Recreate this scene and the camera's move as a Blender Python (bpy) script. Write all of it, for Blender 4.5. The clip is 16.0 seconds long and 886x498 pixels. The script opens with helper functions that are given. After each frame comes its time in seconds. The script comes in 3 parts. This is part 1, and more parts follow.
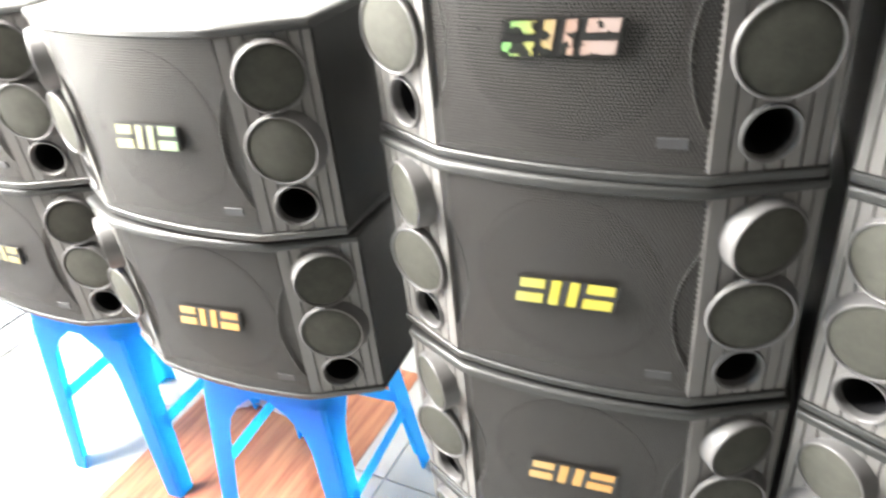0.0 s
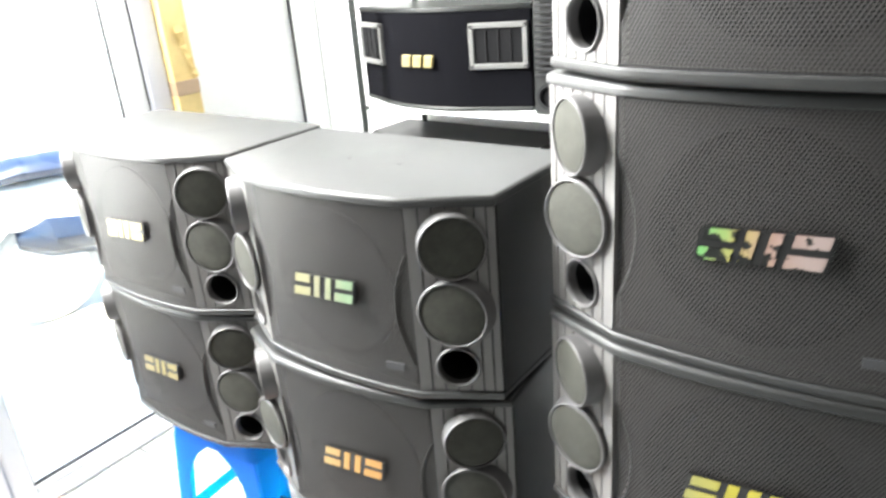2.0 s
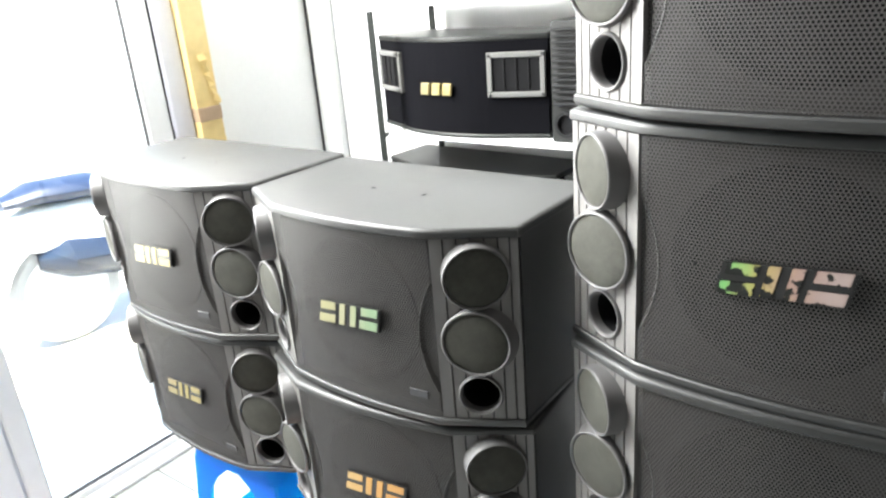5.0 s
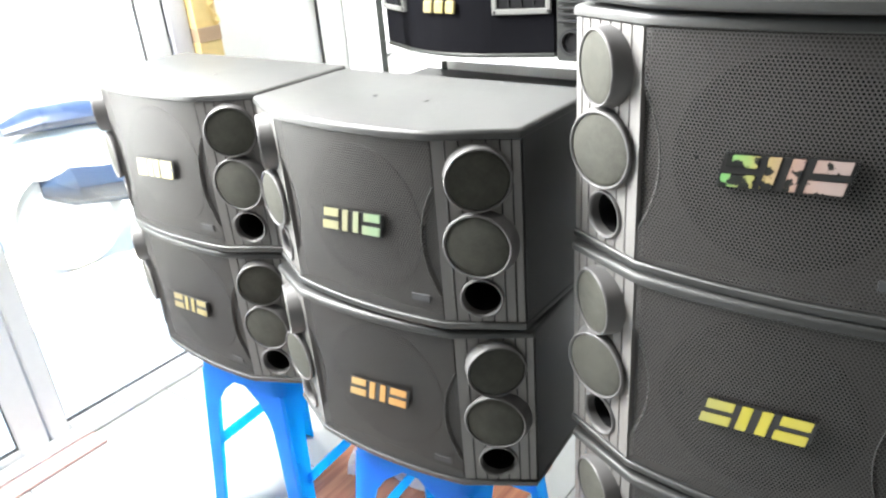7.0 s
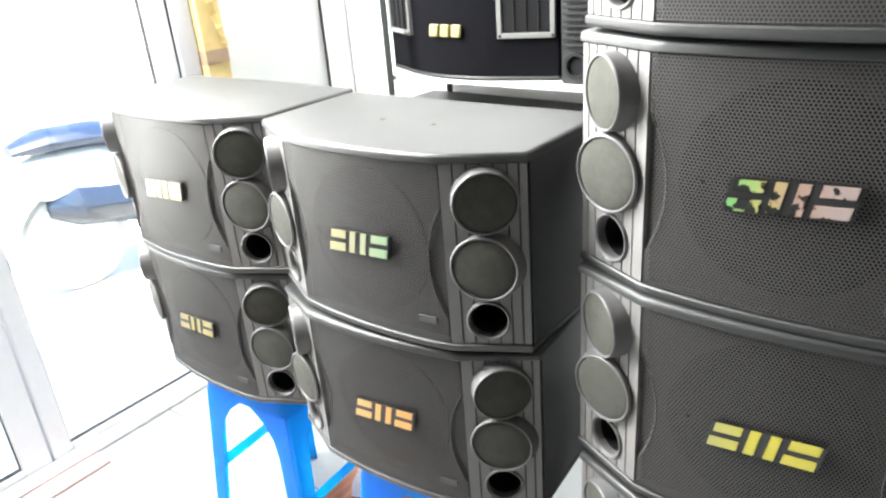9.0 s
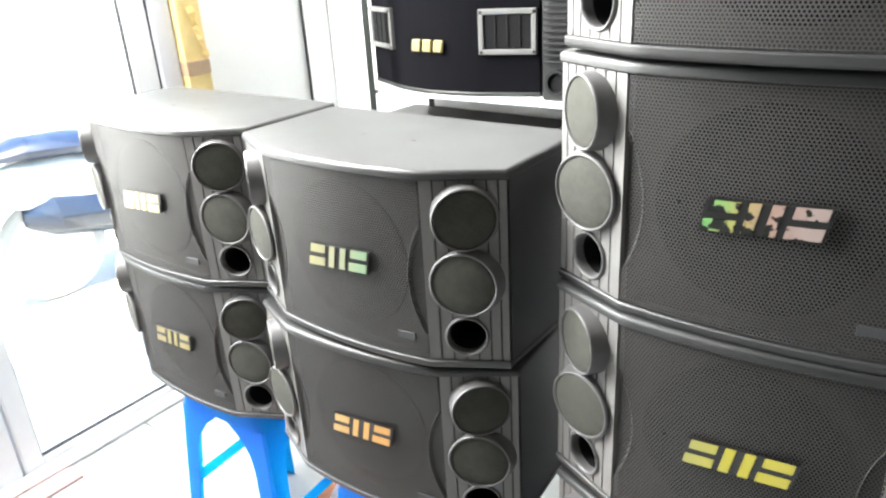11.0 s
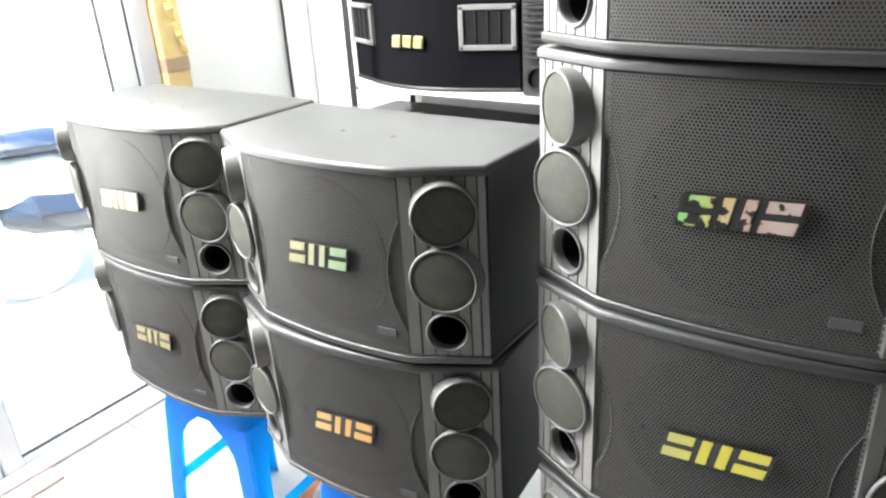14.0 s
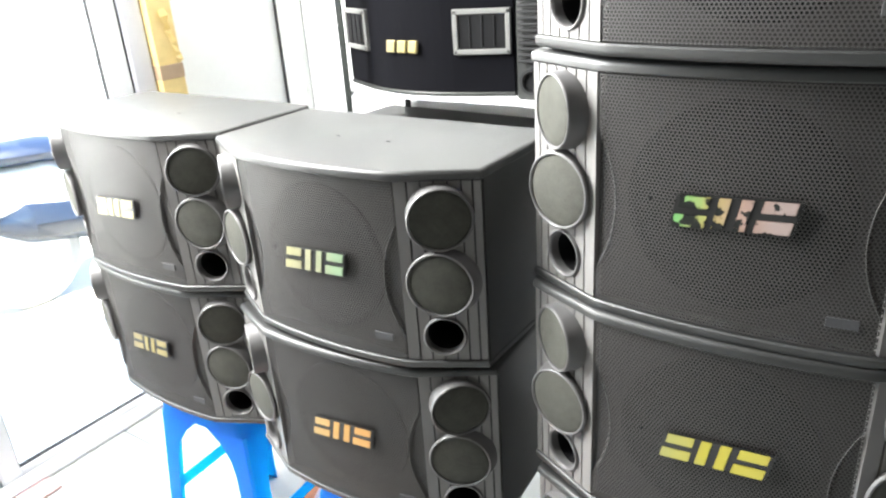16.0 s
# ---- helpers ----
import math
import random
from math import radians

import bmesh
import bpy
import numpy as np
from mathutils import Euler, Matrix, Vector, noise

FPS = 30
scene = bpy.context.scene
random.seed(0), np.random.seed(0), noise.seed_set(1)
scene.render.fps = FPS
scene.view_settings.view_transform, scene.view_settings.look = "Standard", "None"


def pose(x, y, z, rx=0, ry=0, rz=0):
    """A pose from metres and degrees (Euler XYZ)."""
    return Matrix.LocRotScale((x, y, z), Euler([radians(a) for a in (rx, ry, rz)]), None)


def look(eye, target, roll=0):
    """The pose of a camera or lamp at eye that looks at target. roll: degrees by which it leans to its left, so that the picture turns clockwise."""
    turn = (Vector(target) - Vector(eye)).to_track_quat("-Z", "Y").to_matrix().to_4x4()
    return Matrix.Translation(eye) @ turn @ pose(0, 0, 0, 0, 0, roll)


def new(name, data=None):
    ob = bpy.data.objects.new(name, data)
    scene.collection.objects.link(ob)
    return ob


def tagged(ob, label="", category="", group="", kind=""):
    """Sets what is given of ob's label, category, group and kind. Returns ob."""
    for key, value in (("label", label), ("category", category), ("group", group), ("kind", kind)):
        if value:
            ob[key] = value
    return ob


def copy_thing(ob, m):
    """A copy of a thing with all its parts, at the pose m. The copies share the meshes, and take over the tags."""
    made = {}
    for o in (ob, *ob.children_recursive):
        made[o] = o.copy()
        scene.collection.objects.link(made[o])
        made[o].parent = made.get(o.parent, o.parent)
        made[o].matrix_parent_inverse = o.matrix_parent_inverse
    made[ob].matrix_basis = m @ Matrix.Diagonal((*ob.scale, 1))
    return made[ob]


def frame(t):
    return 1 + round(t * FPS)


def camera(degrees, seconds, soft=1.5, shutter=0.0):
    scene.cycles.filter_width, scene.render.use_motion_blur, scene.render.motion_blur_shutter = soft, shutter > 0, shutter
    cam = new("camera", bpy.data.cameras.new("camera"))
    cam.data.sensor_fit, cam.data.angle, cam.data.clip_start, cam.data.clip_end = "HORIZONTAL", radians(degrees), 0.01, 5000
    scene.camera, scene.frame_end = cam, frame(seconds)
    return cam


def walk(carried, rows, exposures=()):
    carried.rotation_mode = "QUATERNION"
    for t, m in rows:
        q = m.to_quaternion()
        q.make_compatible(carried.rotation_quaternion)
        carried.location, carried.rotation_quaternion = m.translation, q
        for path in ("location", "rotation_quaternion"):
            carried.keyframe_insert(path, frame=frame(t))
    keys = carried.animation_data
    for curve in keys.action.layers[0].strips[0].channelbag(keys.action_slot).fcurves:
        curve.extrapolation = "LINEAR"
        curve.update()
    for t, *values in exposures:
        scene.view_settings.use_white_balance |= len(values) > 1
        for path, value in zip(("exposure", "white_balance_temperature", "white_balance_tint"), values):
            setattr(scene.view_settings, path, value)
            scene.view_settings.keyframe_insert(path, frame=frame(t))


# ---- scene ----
cam = camera(63.33, 16.0, soft=2.3, shutter=0.4)
SKY, SUN, WINDOW, WINDOW_TOP = 0.15, 4.5, 12.0, 46.0
EXPOSURES = [(0.0, 3.95, 7100, 10), (0.8, 3.9, 6900, 10), (1.5, 3.48, 6700, 8), (2.5, 3.12, 6700, 8), (3.5, 2.92, 6700, 8), (5.0, 2.95, 6700, 8), (7.5, 3.25, 6700, 8), (9.0, 3.2, 6700, 8), (11.5, 3.1, 6700, 8), (16.0, 3.15, 6700, 8)]
PATH = [
    (0.0, 0.2342, -0.7187, 1.3301, 58.119, 5.275, 25.846),
    (0.5, 0.1786, -0.7344, 1.3515, 62.273, 5.076, 33.229),
    (1.0, 0.1300, -0.7543, 1.3740, 65.543, 6.981, 38.398),
    (1.5, 0.1277, -0.7569, 1.3894, 67.229, 6.140, 39.134),
    (2.0, 0.1448, -0.7369, 1.4166, 67.607, 4.348, 35.122),
    (2.5, 0.1503, -0.7273, 1.4831, 71.066, 1.916, 33.190),
    (3.0, 0.1643, -0.7278, 1.4881, 73.578, 3.767, 32.051),
    (3.5, 0.1705, -0.7292, 1.4799, 72.963, 3.596, 31.439),
    (4.0, 0.1548, -0.7359, 1.4689, 71.372, 3.711, 32.097),
    (4.5, 0.1364, -0.7492, 1.4571, 70.650, 3.908, 34.773),
    (5.0, 0.1403, -0.7590, 1.4392, 69.267, 4.438, 36.049),
    (7.5, 0.1542, -0.7850, 1.3916, 64.248, 4.170, 36.400),
    (8.0, 0.1526, -0.7862, 1.3914, 64.901, 4.309, 36.872),
    (8.5, 0.1531, -0.7865, 1.3944, 65.331, 4.394, 36.729),
    (9.0, 0.1513, -0.7881, 1.3995, 66.134, 4.259, 36.602),
    (11.5, 0.1557, -0.7851, 1.4058, 67.044, 3.272, 35.075),
    (12.0, 0.1597, -0.7840, 1.4064, 66.987, 3.574, 34.639),
    (12.5, 0.1597, -0.7829, 1.4058, 66.974, 3.685, 34.260),
    (13.0, 0.1584, -0.7829, 1.4047, 66.754, 3.183, 34.257),
    (13.5, 0.1593, -0.7830, 1.4060, 66.575, 3.141, 34.169),
    (14.0, 0.1603, -0.7821, 1.4061, 66.608, 3.168, 34.127),
    (14.5, 0.1618, -0.7819, 1.4069, 66.731, 3.384, 33.893),
    (15.0, 0.1636, -0.7809, 1.4080, 66.889, 3.640, 33.608),
    (15.5, 0.1618, -0.7817, 1.4058, 66.978, 3.487, 33.666),
    (16.0, 0.1610, -0.7824, 1.4055, 66.929, 3.668, 33.643),
]

walk(cam, [(t, pose(x, y, z, rx, ry, rz)) for t, x, y, z, rx, ry, rz in PATH], EXPOSURES)

# ---- world and large lights ----
world = bpy.data.worlds.new("street_sky")
scene.world = world
world.use_nodes = True
wn = world.node_tree.nodes
sky = wn.new("ShaderNodeTexSky")
sky.sky_type, sky.sun_disc = "NISHITA", False
sky.sun_elevation, sky.sun_rotation = radians(62), radians(147)
wn["Background"].inputs["Strength"].default_value = SKY
world.node_tree.links.new(sky.outputs["Color"], wn["Background"].inputs["Color"])


def lamp(name, kind, m, energy, color=(1, 1, 1), size=(1, 1)):
    d = bpy.data.lights.new(name, kind)
    d.energy, d.color = energy, color
    if kind == "AREA":
        d.shape, d.size, d.size_y = "RECTANGLE", size[0], size[1]
    else:
        d.angle = radians(0.5)
    ob = new(name, d)
    ob.matrix_world = m
    return ob


lamp("sun", "SUN", look((9, -14, 32), (0, 0, 0)), SUN, (1, 0.95, 0.87))
# the sky's light through the glazed shop front
lamp("window_light_top", "AREA", look((-1.87, -0.20, 2.30), (0.0, 0.15, 1.50)), WINDOW_TOP, (0.98, 0.995, 1.0), (1.8, 0.9))
lamp("window_light", "AREA", look((-1.87, -0.52, 1.68), (0.0, -0.45, 1.50)), WINDOW, (0.99, 0.99, 1.0), (0.8, 2.0))

# ---- materials ----


def material(name, color, rough=0.5, metal=0.0, vary=0.12, scale=40.0, bump=0.0, bump_scale=300.0, blotch=0.1, translucent=0.0, spec=0.5, per_object=0.0, through_color=(0.8, 0.8, 0.8)):
    m = bpy.data.materials.new(name)
    m.use_nodes = True
    n, l = m.node_tree.nodes, m.node_tree.links
    b = n["Principled BSDF"]
    b.inputs["Roughness"].default_value = rough
    b.inputs["Metallic"].default_value = metal
    b.inputs["Specular IOR Level"].default_value = spec
    co = n.new("ShaderNodeTexCoord")
    fine, broad = n.new("ShaderNodeTexNoise"), n.new("ShaderNodeTexNoise")
    fine.inputs["Scale"].default_value, fine.inputs["Detail"].default_value = scale, 5
    broad.inputs["Scale"].default_value, broad.inputs["Detail"].default_value = 4.0, 3
    l.new(co.outputs["Object"], fine.inputs["Vector"])
    place, away, shifted = n.new("ShaderNodeObjectInfo"), n.new("ShaderNodeVectorMath"), n.new("ShaderNodeVectorMath")
    away.operation, shifted.operation = "SCALE", "ADD"
    away.inputs["Scale"].default_value = 2.3
    l.new(place.outputs["Location"], away.inputs[0])
    l.new(co.outputs["Object"], shifted.inputs[0])
    l.new(away.outputs[0], shifted.inputs[1])
    l.new(shifted.outputs[0], broad.inputs["Vector"])
    mix = n.new("ShaderNodeMath")
    mix.operation = "MULTIPLY_ADD"
    l.new(fine.outputs["Fac"], mix.inputs[0])
    mix.inputs[1].default_value = 2 * vary
    mix.inputs[2].default_value = 1 - vary - blotch
    add = n.new("ShaderNodeMath")
    add.operation = "MULTIPLY_ADD"
    l.new(broad.outputs["Fac"], add.inputs[0])
    add.inputs[1].default_value = 2 * blotch
    l.new(mix.outputs[0], add.inputs[2])
    last = add
    if per_object:
        info, po = n.new("ShaderNodeObjectInfo"), n.new("ShaderNodeMath")
        po.operation = "MULTIPLY_ADD"
        l.new(info.outputs["Random"], po.inputs[0])
        po.inputs[1].default_value = per_object
        l.new(add.outputs[0], po.inputs[2])
        last = po
    tint = n.new("ShaderNodeVectorMath")
    tint.operation = "SCALE"
    tint.inputs[0].default_value = color
    l.new(last.outputs[0], tint.inputs["Scale"])
    l.new(tint.outputs[0], b.inputs["Base Color"])
    rr = n.new("ShaderNodeMath")
    rr.operation = "MULTIPLY_ADD"
    l.new(broad.outputs["Fac"], rr.inputs[0])
    rr.inputs[1].default_value = 0.16
    rr.inputs[2].default_value = rough - 0.08
    l.new(rr.outputs[0], b.inputs["Roughness"])
    if bump:
        grain, bp = n.new("ShaderNodeTexNoise"), n.new("ShaderNodeBump")
        grain.inputs["Scale"].default_value, grain.inputs["Detail"].default_value = bump_scale, 3
        l.new(co.outputs["Object"], grain.inputs["Vector"])
        l.new(grain.outputs["Fac"], bp.inputs["Height"])
        bp.inputs["Strength"].default_value, bp.inputs["Distance"].default_value = bump, 0.002
        l.new(bp.outputs["Normal"], b.inputs["Normal"])
    if translucent:
        tr, ms = n.new("ShaderNodeBsdfTranslucent"), n.new("ShaderNodeMixShader")
        tr.inputs["Color"].default_value = through_color + (1,)
        ms.inputs["Fac"].default_value = translucent
        l.new(b.outputs[0], ms.inputs[1])
        l.new(tr.outputs[0], ms.inputs[2])
        l.new(ms.outputs[0], n["Material Output"].inputs["Surface"])
    return m


VINYL = material("charcoal_vinyl", (0.015, 0.0155, 0.0155), 0.46, bump=0.2, bump_scale=700, vary=0.2, scale=220, spec=0.6, blotch=0.16)
GRILLE = material("powder_coated_steel", (0.0340, 0.0312, 0.0303), 0.5, metal=0.0, vary=0.15, scale=60, blotch=0.22)
BAFFLE = material("dark_grey_baffle", (0.026, 0.025, 0.024), 0.85, spec=0.1)
CONE = material("paper_cone", (0.003, 0.003, 0.003), 0.85, spec=0.15)
SILVER = material("silver_grey_plastic", (0.145, 0.139, 0.135), 0.48, metal=0.15, vary=0.06, bump=0.08)
SILVER_DARK = material("tweeter_housing_plastic", (0.108, 0.105, 0.106), 0.48, metal=0.15, vary=0.08, blotch=0.12)
GROOVE_SHADE = material("groove_shade_black", (0.010, 0.010, 0.010), 0.7)
PORT = material("port_black", (0.008, 0.008, 0.009), 0.85, spec=0.15)
BLACK_PLATE = material("badge_black", (0.012, 0.012, 0.012), 0.3)
STICKER = material("faded_label", (0.034, 0.034, 0.037), 0.55, vary=0.3, scale=300)
STOOL_BLUE = material("blue_plastic", (0.010, 0.15, 0.78), 0.32, vary=0.05, blotch=0.06, translucent=0.65, through_color=(0.03, 0.72, 1.0))
WALL = material("white_wall_paint", (0.78, 0.79, 0.79), 0.75, vary=0.03, scale=60, blotch=0.04, bump=0.1, bump_scale=120)
# walls out of view, coloured dark to cut the light they bounce
WALL_UNSEEN = material("unseen_wall_dark", (0.06, 0.057, 0.054), 0.8, vary=0.04, blotch=0.06)
# ceiling out of view, greyed so that less light comes down from it
CEIL = material("unseen_ceiling_dark", (0.20, 0.197, 0.19), 0.8, vary=0.02, blotch=0.03)
ALU = material("white_aluminium", (0.80, 0.81, 0.82), 0.4, vary=0.04, blotch=0.05)
LILAC = material("grey_lilac_jamb", (0.66, 0.67, 0.73), 0.45, vary=0.05, blotch=0.06)
GASKET = material("dark_gasket", (0.03, 0.03, 0.032), 0.6)
YELLOW = material("yellow_tape", (0.74, 0.57, 0.26), 0.35, vary=0.15, scale=30, blotch=0.15)
TILE = material("cream_ceramic_tile", (0.33, 0.34, 0.335), 0.22, vary=0.05, scale=25, blotch=0.06, per_object=0.06)
GROUT = material("tile_grout", (0.38, 0.37, 0.36), 0.85)
SILL_RED = material("reddish_granite", (0.46, 0.30, 0.29), 0.4, vary=0.2, scale=180)
RACK_WHITE = material("white_enamel_shelf", (0.74, 0.75, 0.75), 0.4, vary=0.04)
RACK_POST = material("dark_green_black_steel", (0.006, 0.008, 0.007), 0.6, spec=0.25)
CLOTH = material("black_speaker_cloth", (0.0030, 0.0030, 0.0042), 0.9, vary=0.3, scale=300, spec=0.06)
BLACK_BOX = material("black_ash_box", (0.008, 0.009, 0.0085), 0.45, vary=0.2, scale=120)
HORN_GREY = material("grey_horn_frame", (0.15, 0.15, 0.145), 0.5, vary=0.12)
CONCRETE = material("pale_pavement", (0.52, 0.50, 0.47), 0.8, vary=0.15, scale=12, bump=0.3, bump_scale=40)
FILM = material("crumpled_clear_wrap", (0.75, 0.76, 0.80), 0.25, vary=0.1, translucent=0.45)
DENT_EDGE = material("dent_edge_highlight", (0.055, 0.054, 0.053), 0.5)
SCREW = material("screw_dark", (0.03, 0.03, 0.03), 0.4, metal=0.6)


def wood_sheet():
    m = material("reddish_wood_sheet", (0.30, 0.115, 0.06), 0.35, vary=0.12, scale=18)
    n, l = m.node_tree.nodes, m.node_tree.links
    co, mp, w = n.new("ShaderNodeTexCoord"), n.new("ShaderNodeMapping"), n.new("ShaderNodeTexNoise")
    mp.inputs["Scale"].default_value = (30, 2.2, 1)
    mp.inputs["Rotation"].default_value = (0, 0, radians(-55))
    w.inputs["Scale"].default_value, w.inputs["Detail"].default_value = 2.0, 6
    ramp = n.new("ShaderNodeValToRGB")
    ramp.color_ramp.elements[0].position, ramp.color_ramp.elements[1].position = 0.35, 0.7
    ramp.color_ramp.elements[0].color, ramp.color_ramp.elements[1].color = (0.20, 0.065, 0.035, 1), (0.40, 0.17, 0.09, 1)
    l.new(co.outputs["Object"], mp.inputs["Vector"])
    l.new(mp.outputs["Vector"], w.inputs["Vector"])
    l.new(w.outputs["Fac"], ramp.inputs["Fac"])
    l.new(ramp.outputs["Color"], n["Principled BSDF"].inputs["Base Color"])
    return m


def foil(name, colors, worn=0.0, lean=0.0):
    """Hologram foil: colours that change along the badge, worn to black in patches, more to one end."""
    m = bpy.data.materials.new(name)
    m.use_nodes = True
    n, l = m.node_tree.nodes, m.node_tree.links
    b = n["Principled BSDF"]
    b.inputs["Metallic"].default_value, b.inputs["Roughness"].default_value = 0.45, 0.42
    co, sep, along, ramp = n.new("ShaderNodeTexCoord"), n.new("ShaderNodeSeparateXYZ"), n.new("ShaderNodeMath"), n.new("ShaderNodeValToRGB")
    l.new(co.outputs["Object"], sep.inputs[0])
    tone, place = n.new("ShaderNodeTexNoise"), n.new("ShaderNodeMath")
    tone.inputs["Scale"].default_value, tone.inputs["Detail"].default_value = 22.0, 2
    l.new(co.outputs["Object"], tone.inputs["Vector"])
    along.operation, place.operation = "MULTIPLY_ADD", "MULTIPLY_ADD"
    along.inputs[1].default_value, along.inputs[2].default_value = 7.6, 0.30
    l.new(sep.outputs["X"], along.inputs[0])
    place.inputs[1].default_value = 0.4
    l.new(tone.outputs["Fac"], place.inputs[0])
    l.new(along.outputs[0], place.inputs[2])
    l.new(place.outputs[0], ramp.inputs["Fac"])
    e = ramp.color_ramp.elements
    e[0].position, e[0].color = 0.12, colors[0] + (1,)
    e[1].position, e[1].color = 0.88, colors[-1] + (1,)
    for k, c in enumerate(colors[1:-1]):
        e.new(0.12 + 0.76 * (k + 1) / (len(colors) - 1)).color = c + (1,)
    wear, tilt, step, mix = n.new("ShaderNodeTexNoise"), n.new("ShaderNodeMath"), n.new("ShaderNodeValToRGB"), n.new("ShaderNodeMix")
    wear.inputs["Scale"].default_value, wear.inputs["Detail"].default_value = 48.0, 5
    l.new(co.outputs["Object"], wear.inputs["Vector"])
    tilt.operation = "MULTIPLY_ADD"
    tilt.inputs[1].default_value = lean
    l.new(sep.outputs["X"], tilt.inputs[0])
    l.new(wear.outputs["Fac"], tilt.inputs[2])
    step.color_ramp.elements[0].position, step.color_ramp.elements[1].position = 0.70 - worn, 0.73 - worn
    l.new(tilt.outputs[0], step.inputs["Fac"])
    mix.data_type = "RGBA"
    l.new(step.outputs["Color"], mix.inputs["Factor"])
    l.new(ramp.outputs["Color"], mix.inputs["A"])
    mix.inputs["B"].default_value = (0.015, 0.016, 0.015, 1)
    l.new(mix.outputs["Result"], b.inputs["Base Color"])
    return m


def mesh_cloth():
    """Fine woven tweeter mesh."""
    m = material("fine_metal_mesh", (0.042, 0.042, 0.038), 0.65, metal=0.0, vary=0.45, scale=420, blotch=0.45)
    n, l = m.node_tree.nodes, m.node_tree.links
    co, ch, bp = n.new("ShaderNodeTexCoord"), n.new("ShaderNodeTexWave"), n.new("ShaderNodeBump")
    ch.bands_direction = "Z"
    ch.inputs["Scale"].default_value, ch.inputs["Distortion"].default_value = 190, 0.4
    l.new(co.outputs["Object"], ch.inputs["Vector"])
    l.new(ch.outputs["Fac"], bp.inputs["Height"])
    bp.inputs["Strength"].default_value, bp.inputs["Distance"].default_value = 0.6, 0.0006
    l.new(bp.outputs["Normal"], n["Principled BSDF"].inputs["Normal"])
    dust, tone = n.new("ShaderNodeTexNoise"), n.new("ShaderNodeValToRGB")
    dust.inputs["Scale"].default_value, dust.inputs["Detail"].default_value, dust.inputs["Roughness"].default_value = 45, 8, 0.75
    l.new(co.outputs["Object"], dust.inputs["Vector"])
    e = tone.color_ramp.elements
    e[0].position, e[0].color = 0.30, (0.040, 0.0402, 0.0345, 1)
    e[1].position, e[1].color = 0.72, (0.068, 0.068, 0.058, 1)
    l.new(dust.outputs["Fac"], tone.inputs["Fac"])
    l.new(tone.outputs["Color"], n["Principled BSDF"].inputs["Base Color"])
    n["Principled BSDF"].inputs["Specular IOR Level"].default_value = 0.12
    return m


def glass():
    m = bpy.data.materials.new("clear_pane_glass")
    m.use_nodes = True
    n, l = m.node_tree.nodes, m.node_tree.links
    t, g, mx = n.new("ShaderNodeBsdfTransparent"), n.new("ShaderNodeBsdfGlossy"), n.new("ShaderNodeMixShader")
    fr = n.new("ShaderNodeFresnel")
    fr.inputs["IOR"].default_value = 1.45
    g.inputs["Roughness"].default_value = 0.02
    t.inputs["Color"].default_value = (0.95, 0.98, 0.97, 1)
    l.new(fr.outputs[0], mx.inputs["Fac"])
    l.new(t.outputs[0], mx.inputs[1])
    l.new(g.outputs[0], mx.inputs[2])
    l.new(mx.outputs[0], n["Material Output"].inputs["Surface"])
    return m


WOOD, MESH, GLASS = wood_sheet(), mesh_cloth(), glass()
FOIL = foil("pale_gold_foil", ((0.27, 0.22, 0.12), (0.29, 0.24, 0.10), (0.28, 0.23, 0.10)))
FOIL_GOLD = foil("yellow_gold_foil", ((0.38, 0.36, 0.13), (0.48, 0.42, 0.06), (0.46, 0.40, 0.07)), 0.03)
FOIL_COPPER = foil("copper_gold_foil", ((0.48, 0.33, 0.15), (0.52, 0.30, 0.10), (0.50, 0.27, 0.09)))
FOIL_GREEN = foil("pale_gold_and_green_foil", ((0.33, 0.31, 0.17), (0.32, 0.31, 0.20), (0.22, 0.31, 0.19)), 0.05)
FOIL_RAINBOW = foil("green_to_pink_foil", ((0.20, 0.42, 0.20), (0.42, 0.36, 0.22), (0.50, 0.24, 0.12), (0.42, 0.25, 0.22)), 0.0)
FOIL_WORN = foil("worn_green_and_pink_foil", ((0.14, 0.40, 0.14), (0.42, 0.34, 0.12), (0.36, 0.24, 0.20), (0.36, 0.28, 0.26)), 0.20, -1.1)

# ---- mesh helpers ----


def finish(bm, name, mat, smooth=False, angle=40):
    bmesh.ops.recalc_face_normals(bm, faces=bm.faces)
    me = bpy.data.meshes.new(name)
    bm.to_mesh(me)
    bm.free()
    me.materials.append(mat)
    if smooth:
        for p in me.polygons:
            p.use_smooth = True
        me.set_sharp_from_angle(angle=radians(angle))
    return me


def part(name, bm, mat, parent, label="", smooth=False, angle=40):
    ob = new(name, bm if isinstance(bm, bpy.types.Mesh) else finish(bm, name, mat, smooth, angle))
    ob.parent = parent
    if label:
        tagged(ob, label)
    return ob


def empty(name, m, label="", category="", group="", kind=""):
    ob = new(name)
    ob.matrix_basis = m
    return tagged(ob, label, category, group, kind)


def box(bm, x0, x1, y0, y1, z0, z1, bevel=0.0, seg=2):
    r = bmesh.ops.create_cube(bm, size=1.0, matrix=Matrix.Translation(((x0 + x1) / 2, (y0 + y1) / 2, (z0 + z1) / 2)) @ Matrix.Diagonal((x1 - x0, y1 - y0, z1 - z0, 1)))
    if bevel:
        edges = {e for v in r["verts"] for e in v.link_edges}
        bmesh.ops.bevel(bm, geom=list(edges), offset=bevel, segments=seg, affect="EDGES", clamp_overlap=True)
    return bm


def boxed(x0, x1, y0, y1, z0, z1, bevel=0.0, seg=2):
    return box(bmesh.new(), x0, x1, y0, y1, z0, z1, bevel, seg)


